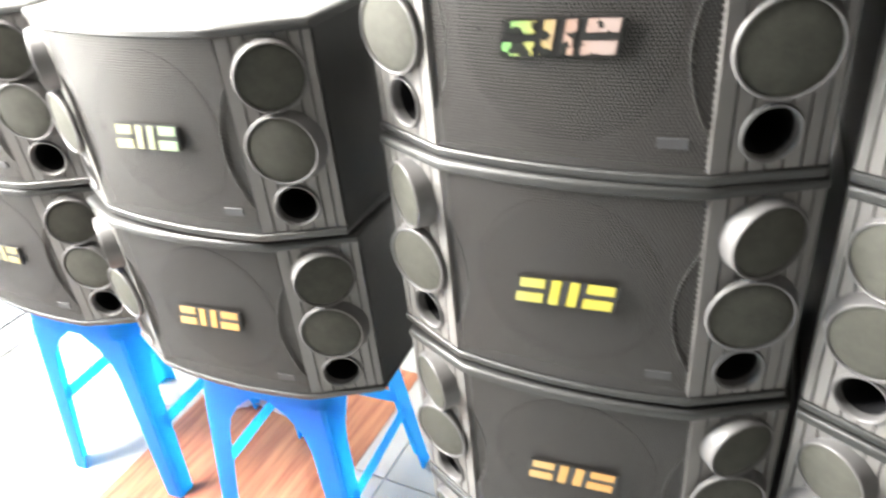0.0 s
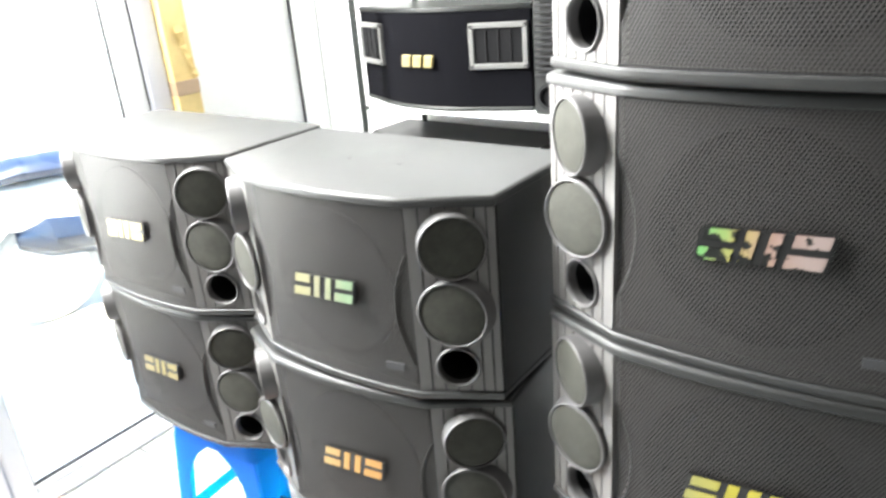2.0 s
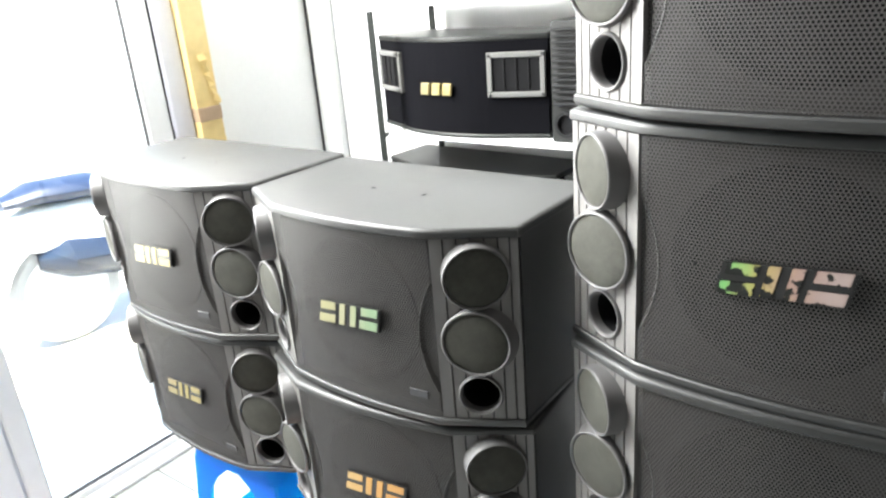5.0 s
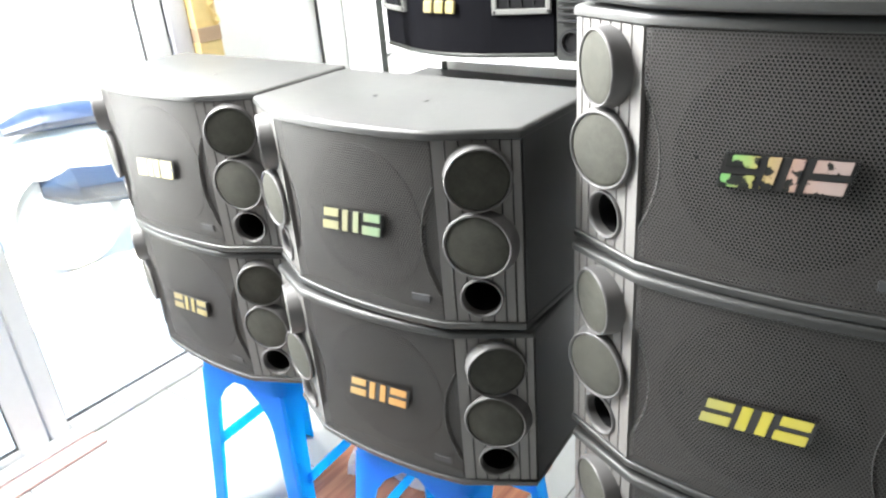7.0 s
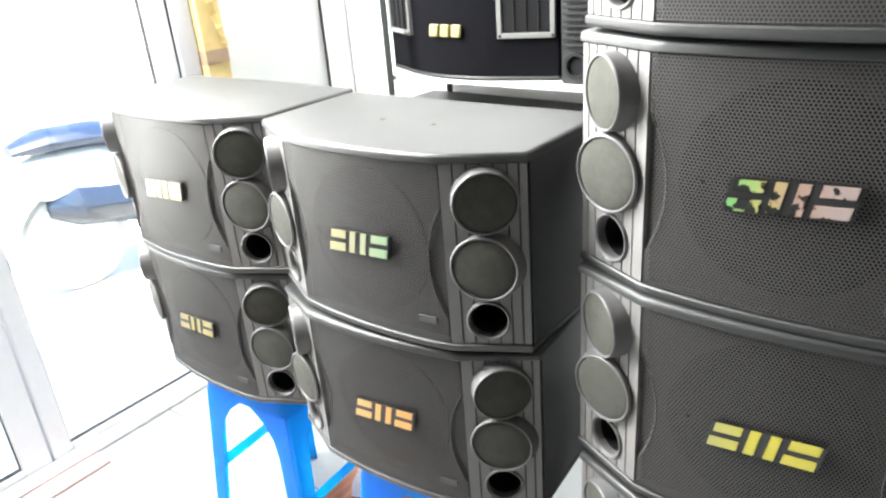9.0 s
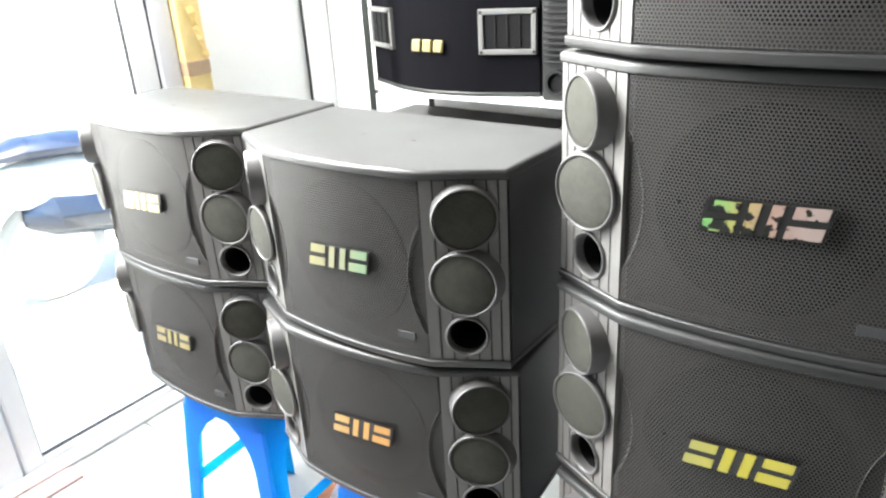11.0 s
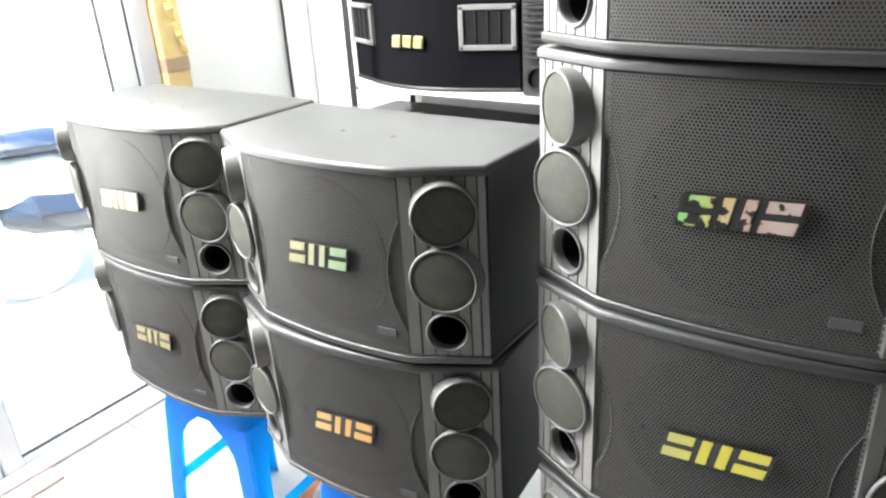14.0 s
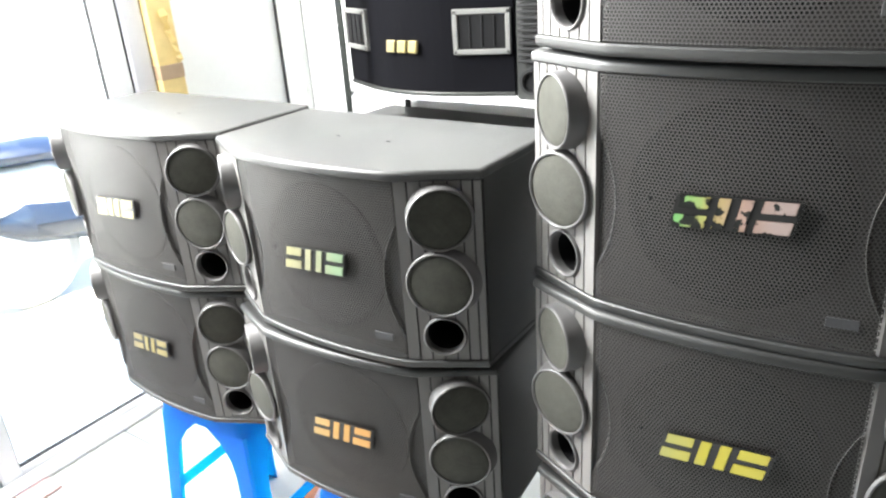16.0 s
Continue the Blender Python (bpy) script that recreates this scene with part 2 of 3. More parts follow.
def loft(bm, rings, cap0=True, cap1=True, closed=True):
    """Skin over rings of equally many points."""
    vs = [[bm.verts.new(p) for p in r] for r in rings]
    n = len(vs[0])
    for a, b in zip(vs, vs[1:]):
        for i in range(n if closed else n - 1):
            bm.faces.new((a[i], a[(i + 1) % n], b[(i + 1) % n], b[i]))
    if cap0:
        bm.faces.new(vs[0][::-1])
    if cap1:
        bm.faces.new(vs[-1])
    return vs


def inset(outline, d):
    """Moves a counter-clockwise outline inwards by d."""
    out, n = [], len(outline)
    for i in range(n):
        p, q, r = (Vector(outline[(i + k) % n]) for k in (-1, 0, 1))
        a, b = (q - p).normalized(), (r - q).normalized()
        na, nb = Vector((-a.y, a.x)), Vector((-b.y, b.x))
        m = (na + nb).normalized()
        out.append(tuple(q + m * (d / max(0.35, m.dot(na)))))
    return out


def lathe(bm, profile, m, n=32, cap0=False, cap1=True):
    rings = [[m @ Vector((r * math.cos(2 * math.pi * i / n), r * math.sin(2 * math.pi * i / n), h)) for i in range(n)] for r, h in profile]
    loft(bm, rings, cap0, cap1)
    return bm


def tube(bm, pts, r, n=8):
    pts = [Vector(p) for p in pts]
    rings = []
    for i, p in enumerate(pts):
        d = (pts[min(i + 1, len(pts) - 1)] - pts[max(i - 1, 0)]).normalized()
        u = d.orthogonal().normalized()
        if rings:
            u = (pu - d * pu.dot(d)).normalized()
        pu = u
        w = d.cross(u)
        rings.append([p + u * (r * math.cos(2 * math.pi * k / n)) + w * (r * math.sin(2 * math.pi * k / n)) for k in range(n)])
    loft(bm, rings)
    return bm


def cut(me, cutters, name):
    """The mesh me with holes cut by other meshes."""
    ob, made = new(name, me), []
    for c in cutters:
        co = new("cutter", c)
        made.append(co)
        md = ob.modifiers.new("hole", "BOOLEAN")
        md.operation, md.object, md.solver = "DIFFERENCE", co, "EXACT"
    dg = bpy.context.evaluated_depsgraph_get()
    out = bpy.data.meshes.new_from_object(ob.evaluated_get(dg))
    for o in made + [ob]:
        bpy.data.objects.remove(o)
    return out


# ---- structure ----
BACK, FRONT_X, RIGHT, NEAR, TOP = 1.24, -1.92, 3.2, -4.6, 3.1


def setting(name, bm, mat, label, category):
    ob = new(name, finish(bm, name, mat))
    return tagged(ob, label, category, kind="structure")


floor = setting("floor", boxed(FRONT_X - 0.1, RIGHT + 0.15, NEAR - 0.15, BACK + 0.15, -0.12, -0.006), GROUT, "pale glazed ceramic tile floor of the shop", "floor")
setting("wall_back", boxed(FRONT_X - 0.12, RIGHT + 0.15, BACK, BACK + 0.15, -0.006, TOP), WALL, "plain white painted wall behind the rack", "wall")
setting("wall_right", boxed(RIGHT, RIGHT + 0.15, NEAR, BACK, -0.006, TOP), WALL_UNSEEN, "unseen side wall, dark to cut bounced light", "wall")
setting("wall_near", boxed(FRONT_X - 0.12, RIGHT + 0.15, NEAR - 0.15, NEAR, -0.006, TOP), WALL_UNSEEN, "unseen end wall, dark to cut bounced light", "wall")
setting("ceiling", boxed(FRONT_X - 0.12, RIGHT + 0.15, NEAR - 0.15, BACK + 0.15, TOP, TOP + 0.15), CEIL, "unseen plain ceiling, darkened to cut bounced light", "ceiling")
setting("wall_front", boxed(FRONT_X - 0.12, FRONT_X, 0.732, BACK, -0.006, TOP), WALL, "narrow white wall beside the glazed shop front", "wall")
setting("wall_front_far", boxed(FRONT_X - 0.12, FRONT_X, NEAR, -2.205, -0.006, TOP), WALL_UNSEEN, "unseen wall beyond the shop door, dark to cut bounced light", "wall")
setting("wall_front_lintel", boxed(FRONT_X - 0.12, FRONT_X, -2.203, 0.730, 2.85, TOP), WALL, "white lintel over the glazed shop front", "wall")
corner = boxed(FRONT_X + 0.002, FRONT_X + 0.095, BACK - 0.045, BACK - 0.001, 0.0, TOP - 0.002, 0.006)
setting("trim_corner", corner, WALL, "white boxed pipe in the wall corner", "trim")
gap = boxed(FRONT_X + 0.0015, FRONT_X + 0.008, BACK - 0.052, BACK - 0.046, 0.0, TOP - 0.01)
setting("trim_corner_joint", gap, GASKET, "dark joint beside the boxed pipe", "trim")


def glazed_front():
    """Glass shop front: fixed lights and a door leaf in white aluminium frames."""
    x0, x1 = FRONT_X - 0.055, FRONT_X
    spans = [(-0.157, 0.553, "fixed"), (-1.16, -0.165, "door"), (-2.2, -1.168, "fixed")]
    for i, (a, b, kind) in enumerate(spans):
        w = empty("window_%d" % (i + 1) if kind == "fixed" else "door_1", Matrix(), "tall clear glass pane in a white aluminium frame" if kind == "fixed" else "closed glass shop door with a white aluminium frame", "window" if kind == "fixed" else "door", kind="structure")
        s, r = 0.082, 0.040
        part("stile", boxed(x0, x1, a, a + s * 0.7, 0.0, 2.845, 0.004), ALU, w)
        part("stile", boxed(x0, x1, b - s, b, 0.0, 2.845, 0.004), ALU, w)
        part("bottom_rail", boxed(x0 + 0.002, x1 - 0.002, a + s * 0.7, b - s, 0.0, r, 0.004), ALU, w)
        part("top_rail", boxed(x0 + 0.002, x1 - 0.002, a + s * 0.7, b - s, 2.75, 2.845, 0.004), ALU, w)
        g = bmesh.new()
        for lo, hi, z0, z1 in ((a + s * 0.7, a + s * 0.7 + 0.003, r, 2.75), (b - s - 0.003, b - s, r, 2.75), (a + s * 0.7, b - s, r, r + 0.003)):
            box(g, x1 - 0.022, x1 - 0.008, lo, hi, z0, z1)
        part("gasket", g, GASKET, w)
        pane = part("pane", boxed(x0 + 0.022, x0 + 0.028, a + s * 0.7, b - s, r, 2.75), GLASS, w)
        pane.visible_shadow = False
        if kind == "door":
            h = bmesh.new()
            tube(h, [(x1, b - 0.04, 0.95), (x1 + 0.05, b - 0.04, 0.95), (x1 + 0.05, b - 0.04, 1.35), (x1, b - 0.04, 1.35)], 0.011, 10)
            part("handle", h, ALU, w, smooth=True)


glazed_front()
setting("trim_jamb_gap", boxed(FRONT_X - 0.05, FRONT_X - 0.006, 0.553, 0.560, 0.0, 2.85), GASKET, "dark gap between shop front and jamb", "trim")
setting("trim_jamb", boxed(FRONT_X - 0.11, FRONT_X + 0.008, 0.560, 0.632, 0.0, 2.85, 0.004), LILAC, "grey lilac metal jamb of the shutter", "trim")
setting("trim_sill", boxed(FRONT_X + 0.002, FRONT_X + 0.06, NEAR + 0.01, 0.62, 0.0, 0.018, 0.004), ALU, "pale stone sill under the glazing", "trim")
setting("trim_threshold", boxed(FRONT_X + 0.062, FRONT_X + 0.14, -2.4, -0.06, 0.0, 0.008, 0.002), SILL_RED, "reddish granite threshold strip at the shop door", "trim")

# ---- karaoke loudspeakers ----
H, HW, HG, SIDE, DEPTH, SAG, RIM = 0.3162, 0.2715, 0.159, 0.058, 0.290, 0.014, 0.0145
PANEL_LEN = math.hypot(HW - HG, SIDE)


def bow(x):
    return -SAG * (1 - (x / HG) ** 2)


def front_outline(over=0.0, n=14):
    """Plan of the cabinet, counter-clockwise from its left front corner."""
    pts = [(-HW, SIDE)] + [(-HG + 2 * HG * i / n, bow(-HG + 2 * HG * i / n)) for i in range(n + 1)] + [(HW, SIDE), (HW, DEPTH - 0.01), (HW - 0.01, DEPTH), (-HW + 0.01, DEPTH), (-HW, DEPTH - 0.01)]
    return [(x, y - over if y < SIDE + 0.001 else y) for x, y in pts]


def cabinet_mesh():
    bm = bmesh.new()
    plan = front_outline(0.004)
    r = 0.007
    for z0, z1 in ((0.0, RIM), (H - RIM, H)):
        steps = []
        for k in range(5):
            a = math.pi / 2 * k / 4
            steps.append((z0 + r - r * math.cos(a) if z0 == 0 else z0 + 0.002 * k / 4, r - r * math.sin(a) if z0 == 0 else 0.002 - 0.002 * k / 4))
        for k in range(5):
            a = math.pi / 2 * k / 4
            steps.append((z1 - r + r * math.sin(a) if z0 else z1 - 0.002 + 0.002 * k / 4, r - r * math.cos(a) if z0 else 0.002 * k / 4))
        loft(bm, [[(x, y, z) for x, y in inset(plan, d)] for z, d in steps])
    # sides and back, open towards the front
    wall = [(-HW + 0.001, SIDE + 0.004), (-HW + 0.001, DEPTH - 0.001), (HW - 0.001, DEPTH - 0.001), (HW - 0.001, SIDE + 0.004), (HW - 0.012, SIDE + 0.004), (HW - 0.012, DEPTH - 0.012), (-HW + 0.012, DEPTH - 0.012), (-HW + 0.012, SIDE + 0.004)]
    loft(bm, [[(x, y, z) for x, y in wall] for z in (RIM - 0.001, H - RIM + 0.001)])
    return finish(bm, "cabinet", VINYL, True, 35)


def lens(x, z):
    """How deep a point lies in the crescent dents beside the side panels, 0 to 1."""
    zc, half, sag = 0.146, 0.088, 0.0245
    if abs(z - zc) > half:
        return 0.0
    edge = HG - 0.003 - sag * (1 - ((z - zc) / half) ** 2)
    return max(0.0, min(1.0, (abs(x) - edge) / 0.004))


def grille_mesh():
    """Perforated steel: hexagonal cells, each a ring round its hole, bowed over the front."""
    pitch = 0.0045
    rowh = pitch * math.sqrt(3) / 2
    verts, faces, seen = [], [], {}
    z0, z1 = RIM + 0.0016, H - RIM - 0.0016
    edge = HG - 0.0022

    def put(x, z):
        x, z = max(-edge, min(edge, x)), max(z0, min(z1, z))
        key = (round(x, 5), round(z, 5))
        if key not in seen:
            seen[key] = len(verts)
            verts.append((x, bow(x) + 0.0005 + 0.006 * lens(x, z), z))
        return seen[key]

    nx, nz = int(2 * HG / pitch) + 2, int((z1 - z0) / rowh) + 2
    for j in range(nz):
        for i in range(nx):
            cx, cz = -HG + i * pitch + (pitch / 2 if j % 2 else 0), z0 + j * rowh
            if cx > HG + pitch / 2 or cz > z1 + rowh / 2:
                continue
            a, b = [], []
            for k in range(6):
                an = math.pi / 6 + k * math.pi / 3
                a.append(put(cx + pitch / math.sqrt(3) * math.cos(an), cz + pitch / math.sqrt(3) * math.sin(an)))
                b.append(put(cx + pitch * 0.362 * math.cos(an), cz + pitch * 0.362 * math.sin(an)))
            for k in range(6):
                f = [a[k], a[(k + 1) % 6], b[(k + 1) % 6], b[k]]
                f = [v for q, v in enumerate(f) if v not in f[:q]]
                if len(f) > 2:
                    faces.append(f)
    me = bpy.data.meshes.new("grille")
    me.from_pydata(verts, [], faces)
    me.validate()
    me.materials.append(GRILLE)
    return me


def panel_frame(side):
    """Local frame of a side panel: u along it from the grille, w up, n out of it."""
    u = Vector((side * (HW - HG), SIDE, 0)).normalized()
    n = Vector((side * SIDE, -(HW - HG), 0)).normalized()
    o = Vector((side * HG, 0, 0))
    return Matrix(((u.x, 0, n.x, o.x), (u.y, 0, n.y, o.y), (0, 1, 0, 0), (0, 0, 0, 1)))


def side_panel_mesh(side):
    """Grooved panel: one comb-shaped section drawn up, with the port cut through."""
    m = panel_frame(side)
    bm = bmesh.new()
    w, sec = 0.0013, [(0.001, -0.012), (0.001, 0.0)]
    for u in (0.020, 0.039, 0.058, 0.077, 0.096, 0.112):
        sec += [(u - w, 0.0), (u - w, -0.0035), (u + w, -0.0035), (u + w, 0.0)]
    sec += [(PANEL_LEN - 0.003, 0.0), (PANEL_LEN - 0.003, -0.012)]
    loft(bm, [[(u, z, h) for u, h in sec] for z in (RIM + 0.001, H - RIM - 0.001)])
    # groove floors black: the shade inside the silver grooves is painted
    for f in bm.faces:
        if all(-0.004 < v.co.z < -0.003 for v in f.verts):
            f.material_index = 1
    bm.transform(m)
    panel = finish(bm, "side_panel", SILVER)
    panel.materials.append(GROOVE_SHADE)
    hole = bmesh.new()
    lathe(hole, [(0.0285, -0.05), (0.0285, 0.03)], m @ Matrix.Translation((PANEL_LEN * 0.475, 0.0564, 0)), 40, True, True)
    return cut(panel, [finish(hole, "hole", SILVER)], "panel")


def tilted(bm, profile, m, tilt, top, lean=0.0, n=48, cap1=True):
    """A lathe whose upper rings lean: the side towards +x rises with the tilt, and the top is moved by lean."""
    k = math.tan(radians(tilt))
    rings = []
    for r, h in profile:
        f = max(0.0, min(1.0, h / (top * 0.5)))
        rings.append([m @ Vector((r * math.cos(a) + f * lean, r * math.sin(a), h + f * k * r * math.cos(a))) for a in [2 * math.pi * i / n for i in range(n)]])
    loft(bm, rings, False, cap1)
    return bm


def speaker(name, m):
    """A karaoke loudspeaker: bowed cabinet, perforated grille, two tweeters and a port on each angled side."""
    sp = empty(name, m, "charcoal karaoke loudspeaker with perforated grille and silver sides", "loudspeaker", "stacked karaoke loudspeakers")
    part("cabinet", cabinet_mesh(), VINYL, sp, "dark grey vinyl cabinet with rounded rims")
    part("grille", grille_mesh(), GRILLE, sp, "bowed perforated dark steel grille")
    bm = bmesh.new()
    plan = [(-HG, 0.012), (HG, 0.012), (HG, 0.03), (-HG, 0.03)]
    loft(bm, [[(x, y, z) for x, y in plan] for z in (RIM - 0.001, H - RIM + 0.001)])
    part("baffle", bm, BAFFLE, sp)
    w = bmesh.new()
    face = Matrix.Translation((0, 0.010, 0.156)) @ Matrix.Rotation(radians(90), 4, "X")
    lathe(w, [(0.122, -0.003), (0.122, 0.002), (0.117, 0.0035), (0.111, 0.002), (0.106, 0.0), (0.045, -0.0012), (0.042, 0.0), (0.02, 0.0008), (0.001, 0.001)], face, 44)
    part("woofer", w, CONE, sp, "dark round woofer behind the grille", True)
    for side in (-1, 1):
        f = panel_frame(side)
        pan = part("side_panel", side_panel_mesh(side), SILVER, sp, "silver grey grooved plastic panel")
        for z, out, tilt, lean, size, off in ((0.2480, 0.0165, -12, 0.003, 0.975, 0.0), (0.1465, 0.0150, 8, -0.007, 1.06, 0.0030)):
            at = f @ Matrix.Translation((PANEL_LEN * 0.50 + off, z, 0)) @ Matrix.Diagonal((size, size, 1, 1))
            t = bmesh.new()
            tilted(t, [(0.0505, -0.0035), (0.0505, 0.0), (0.0492, 0.002), (0.0485, out - 0.004), (0.0478, out - 0.001), (0.0464, out), (0.0450, out - 0.0004), (0.0443, out - 0.002), (0.0440, out - 0.006)], at, tilt, out, lean)
            tw = part("tweeter", t, SILVER_DARK, sp, "round silver tweeter housing", True, 50)
            d = bmesh.new()
            tilted(d, [(0.0443 * math.cos(a), out - 0.0036 + 0.0048 * math.sin(a)) for a in [math.pi / 2 * k / 7 for k in range(7)]], at, tilt, out, lean, 40)
            part("mesh_cover", d, MESH, tw, "dark fine metal mesh", True, 80)
        at = f @ Matrix.Translation((PANEL_LEN * 0.475, 0.0564, 0))
        p = bmesh.new()
        lathe(p, [(0.0335, -0.001), (0.0335, 0.002), (0.0315, 0.0042), (0.0295, 0.0035), (0.0283, -0.001), (0.0282, -0.012)], at, 40, False, False)
        port = part("port_ring", p, SILVER_DARK, sp, "silver bass port ring", True, 60)
        q = bmesh.new()
        lathe(q, [(0.0282, -0.011), (0.0275, -0.06), (0.027, -0.085)], at, 32, False, True)
        part("port_tube", q, PORT, port, "black inside of the port", True, 50)
        # arc along the dent, paler than the grille to paint its edge highlight
        e = bmesh.new()
        pts = []
        for k in range(17):
            z = 0.146 - 0.088 + 0.176 * k / 16
            x = HG - 0.003 - 0.0245 * (1 - ((z - 0.146) / 0.088) ** 2)
            pts.append((side * x, bow(x) + 0.0003, z))
        tube(e, pts, 0.0006, 6)
        part("crescent_edge", e, DENT_EDGE, sp, "thin raised edge of the crescent dent, paler for its highlight", True, 80)
    b = bmesh.new()
    box(b, -0.060, 0.070, -SAG - 0.0045, -SAG - 0.0002, 0.1390, 0.1790, 0.0018)
    for v in b.verts:
        v.co.x += (v.co.z - 0.159) * 0.2
        v.co.z += v.co.x * 0.06
    badge = part("badge", b, BLACK_PLATE, sp, "black badge plate with gold foil blocks")
    sl = 0.20
    marks = (((-0.057, -0.021, 0.1405, 0.1555), (-0.055, -0.022, 0.1630, 0.1775)), ((-0.014, -0.001, 0.1405, 0.1775), (0.009, 0.022, 0.1405, 0.1775)), ((0.029, 0.066, 0.1405, 0.1555), (0.031, 0.065, 0.1630, 0.1775)))
    for group in marks:
        g = bmesh.new()
        for x0, x1, za, zb in group:
            box(g, x0, x1, -SAG - 0.0058, -SAG - 0.0042, za, zb, 0.0013, 2)
        for v in g.verts:
            v.co.x += (v.co.z - 0.159) * sl
            v.co.z += v.co.x * 0.06
        part("foil_block", g, FOIL, badge, "hologram gold foil block")
    s = boxed(-0.016, 0.016, -0.0010, 0.0010, 0.044, 0.056, 0.0004, 1)
    s.transform(pose(0.122, bow(0.122) - 0.0006, 0, 0, 0, math.degrees(math.atan(2 * SAG * 0.112 / HG ** 2))))
    part("model_plate", s, STICKER, sp, "small faded grey label")
    k = bmesh.new()
    lathe(k, [(0.0022, 0.0), (0.0022, 0.0006), (0.0012, 0.0008)], Matrix.Translation((-0.088, bow(0.088) + 0.0005, 0.163)) @ Matrix.Rotation(radians(90), 4, "X"), 12)
    part("rivet", k, PORT, sp)
    for x in (-0.0532, 0.0532):
        k = bmesh.new()
        lathe(k, [(0.0042, H - 0.0005), (0.0042, H + 0.0006), (0.003, H + 0.001)], Matrix.Translation((x, 0.1323, 0)), 14)
        part("screw_insert", k, SCREW, sp)
    for x in (-0.2, 0.2):
        for y in (0.09, 0.25):
            k = bmesh.new()
            lathe(k, [(0.012, -0.0024), (0.012, 0.0005)], Matrix.Translation((x, y, 0)), 12, True, True)
            part("rubber_foot", k, PORT, sp)
    return sp


PITCH = 0.3186
STACKS = [
    # x, y, turn, base
    (0.012, -0.008, 2.5, 0.003), (0.0159, -0.0109, 3.16, 0.3247), (0.0056, -0.0053, 1.63, 0.6444), (-0.0000, 0.0000, 0.00, 0.9587), (0.0063, -0.0193, -2.74, 1.2792),
    (-0.5916, -0.0441, 3.59, 0.4853), (-0.6002, -0.0411, -0.06, 0.8053),
    (-1.1560, -0.0209, -1.27, 0.4911), (-1.1434, -0.0286, -0.50, 0.8099),
    (0.566, 0.012, 3.5, 0.003), (0.566, 0.010, 3.2, 0.003 + PITCH), (0.567, 0.014, 3.8, 0.003 + 2 * PITCH), (0.566, 0.010, 3.4, 0.003 + 3 * PITCH), (0.567, 0.012, 3.6, 0.003 + 4 * PITCH),
]
# the foil of each badge, stack by stack
BADGES = [FOIL_COPPER, FOIL_COPPER, FOIL_GOLD, FOIL_WORN, FOIL_RAINBOW, FOIL_COPPER, FOIL_GREEN, FOIL, FOIL, FOIL_GOLD, FOIL_GOLD, FOIL_COPPER, FOIL_GOLD, FOIL_GOLD]
first = None
for (x, y, turn, z), shine in zip(STACKS, BADGES):
    m = pose(x, y, z, 0, 0, turn)
    if first is None:
        one = first = speaker("karaoke_speaker", m)
    else:
        one = copy_thing(first, m)
    for ob in one.children_recursive:
        if ob.name.startswith("foil_block"):
            ob.material_slots[0].link = "OBJECT"
            ob.material_slots[0].material = shine


# ---- plastic stools ----
def stool(name, m, height):
    st = empty(name, m, "blue moulded plastic stool carrying two stacked loudspeakers", "stool", "blue plastic stools")
    t, foot, th = 0.134, 0.172, 0.0045

    def ring(s, r, z):
        pts = []
        for cx, cy, a0 in ((1, 1, 0), (-1, 1, 90), (-1, -1, 180), (1, -1, 270)):
            for k in range(6):
                a = radians(a0 + 90 * k / 5)
                pts.append((cx * (s - r) + r * math.cos(a), cy * (s - r) + r * math.sin(a), z))
        return pts

    bm = bmesh.new()
    loft(bm, [ring(t + 0.004, 0.03, height - 0.050), ring(t + 0.001, 0.03, height - 0.016), ring(t - 0.002, 0.03, height - 0.005), ring(t - 0.009, 0.03, height), ring(t - 0.03, 0.02, height), ring(t - 0.034, 0.02, height - 0.003)])
    part("seat", bm, STOOL_BLUE, st, smooth=True)
    lm = bmesh.new()
    rows = []
    for k in range(13):
        f = k / 12
        z = (height - 0.05) * f
        c = foot + (t - foot) * f
        w = 0.040 + 0.012 * f + 0.070 * max(0.0, (f - 0.72) / 0.28) ** 2.6
        rows.append([(c - w, c, z), (c - 0.006, c, z), (c, c - 0.006, z), (c, c - w, z), (c - th, c - w, z), (c - th, c - 0.009, z), (c - 0.009, c - th, z), (c - w, c - th, z)])
    loft(lm, rows)
    leg_mesh = finish(lm, "leg", STOOL_BLUE, True, 35)
    for k in range(4):
        ob = part("leg", leg_mesh, STOOL_BLUE, st)
        ob.matrix_basis = pose(0, 0, 0, 0, 0, 90 * k)
    zb = height * 0.42
    c = foot + (t - foot) * 0.42
    bar = boxed(-c + 0.03, c - 0.03, c - 0.006, c - 0.002, zb - 0.02, zb + 0.012, 0.0012, 1)
    bar_mesh = finish(bar, "crossbar", STOOL_BLUE)
    for k in (0, 1, 3):
        ob = part("crossbar", bar_mesh, STOOL_BLUE, st)
        ob.matrix_basis = pose(0, 0, 0, 0, 0, 90 * k)
    return st


stool("plastic_stool", pose(-0.585, 0.112, 0.003, 0, 0, 5), 0.4799)
stool("plastic_stool", pose(-1.103, 0.130, 0.001, 0, 0, 4), 0.4877)

sheet = new("wood_sheet", finish(boxed(-1.12, -0.585, -0.35, 0.55, 0.0003, 0.0028, 0.0008, 1), "wood_sheet", WOOD))
tagged(sheet, "reddish brown wood grain sheet lying on the tiles", "floor sheet")


HORN_DARK = material("dark_grey_slat", (0.008, 0.008, 0.009), 0.65, spec=0.25)


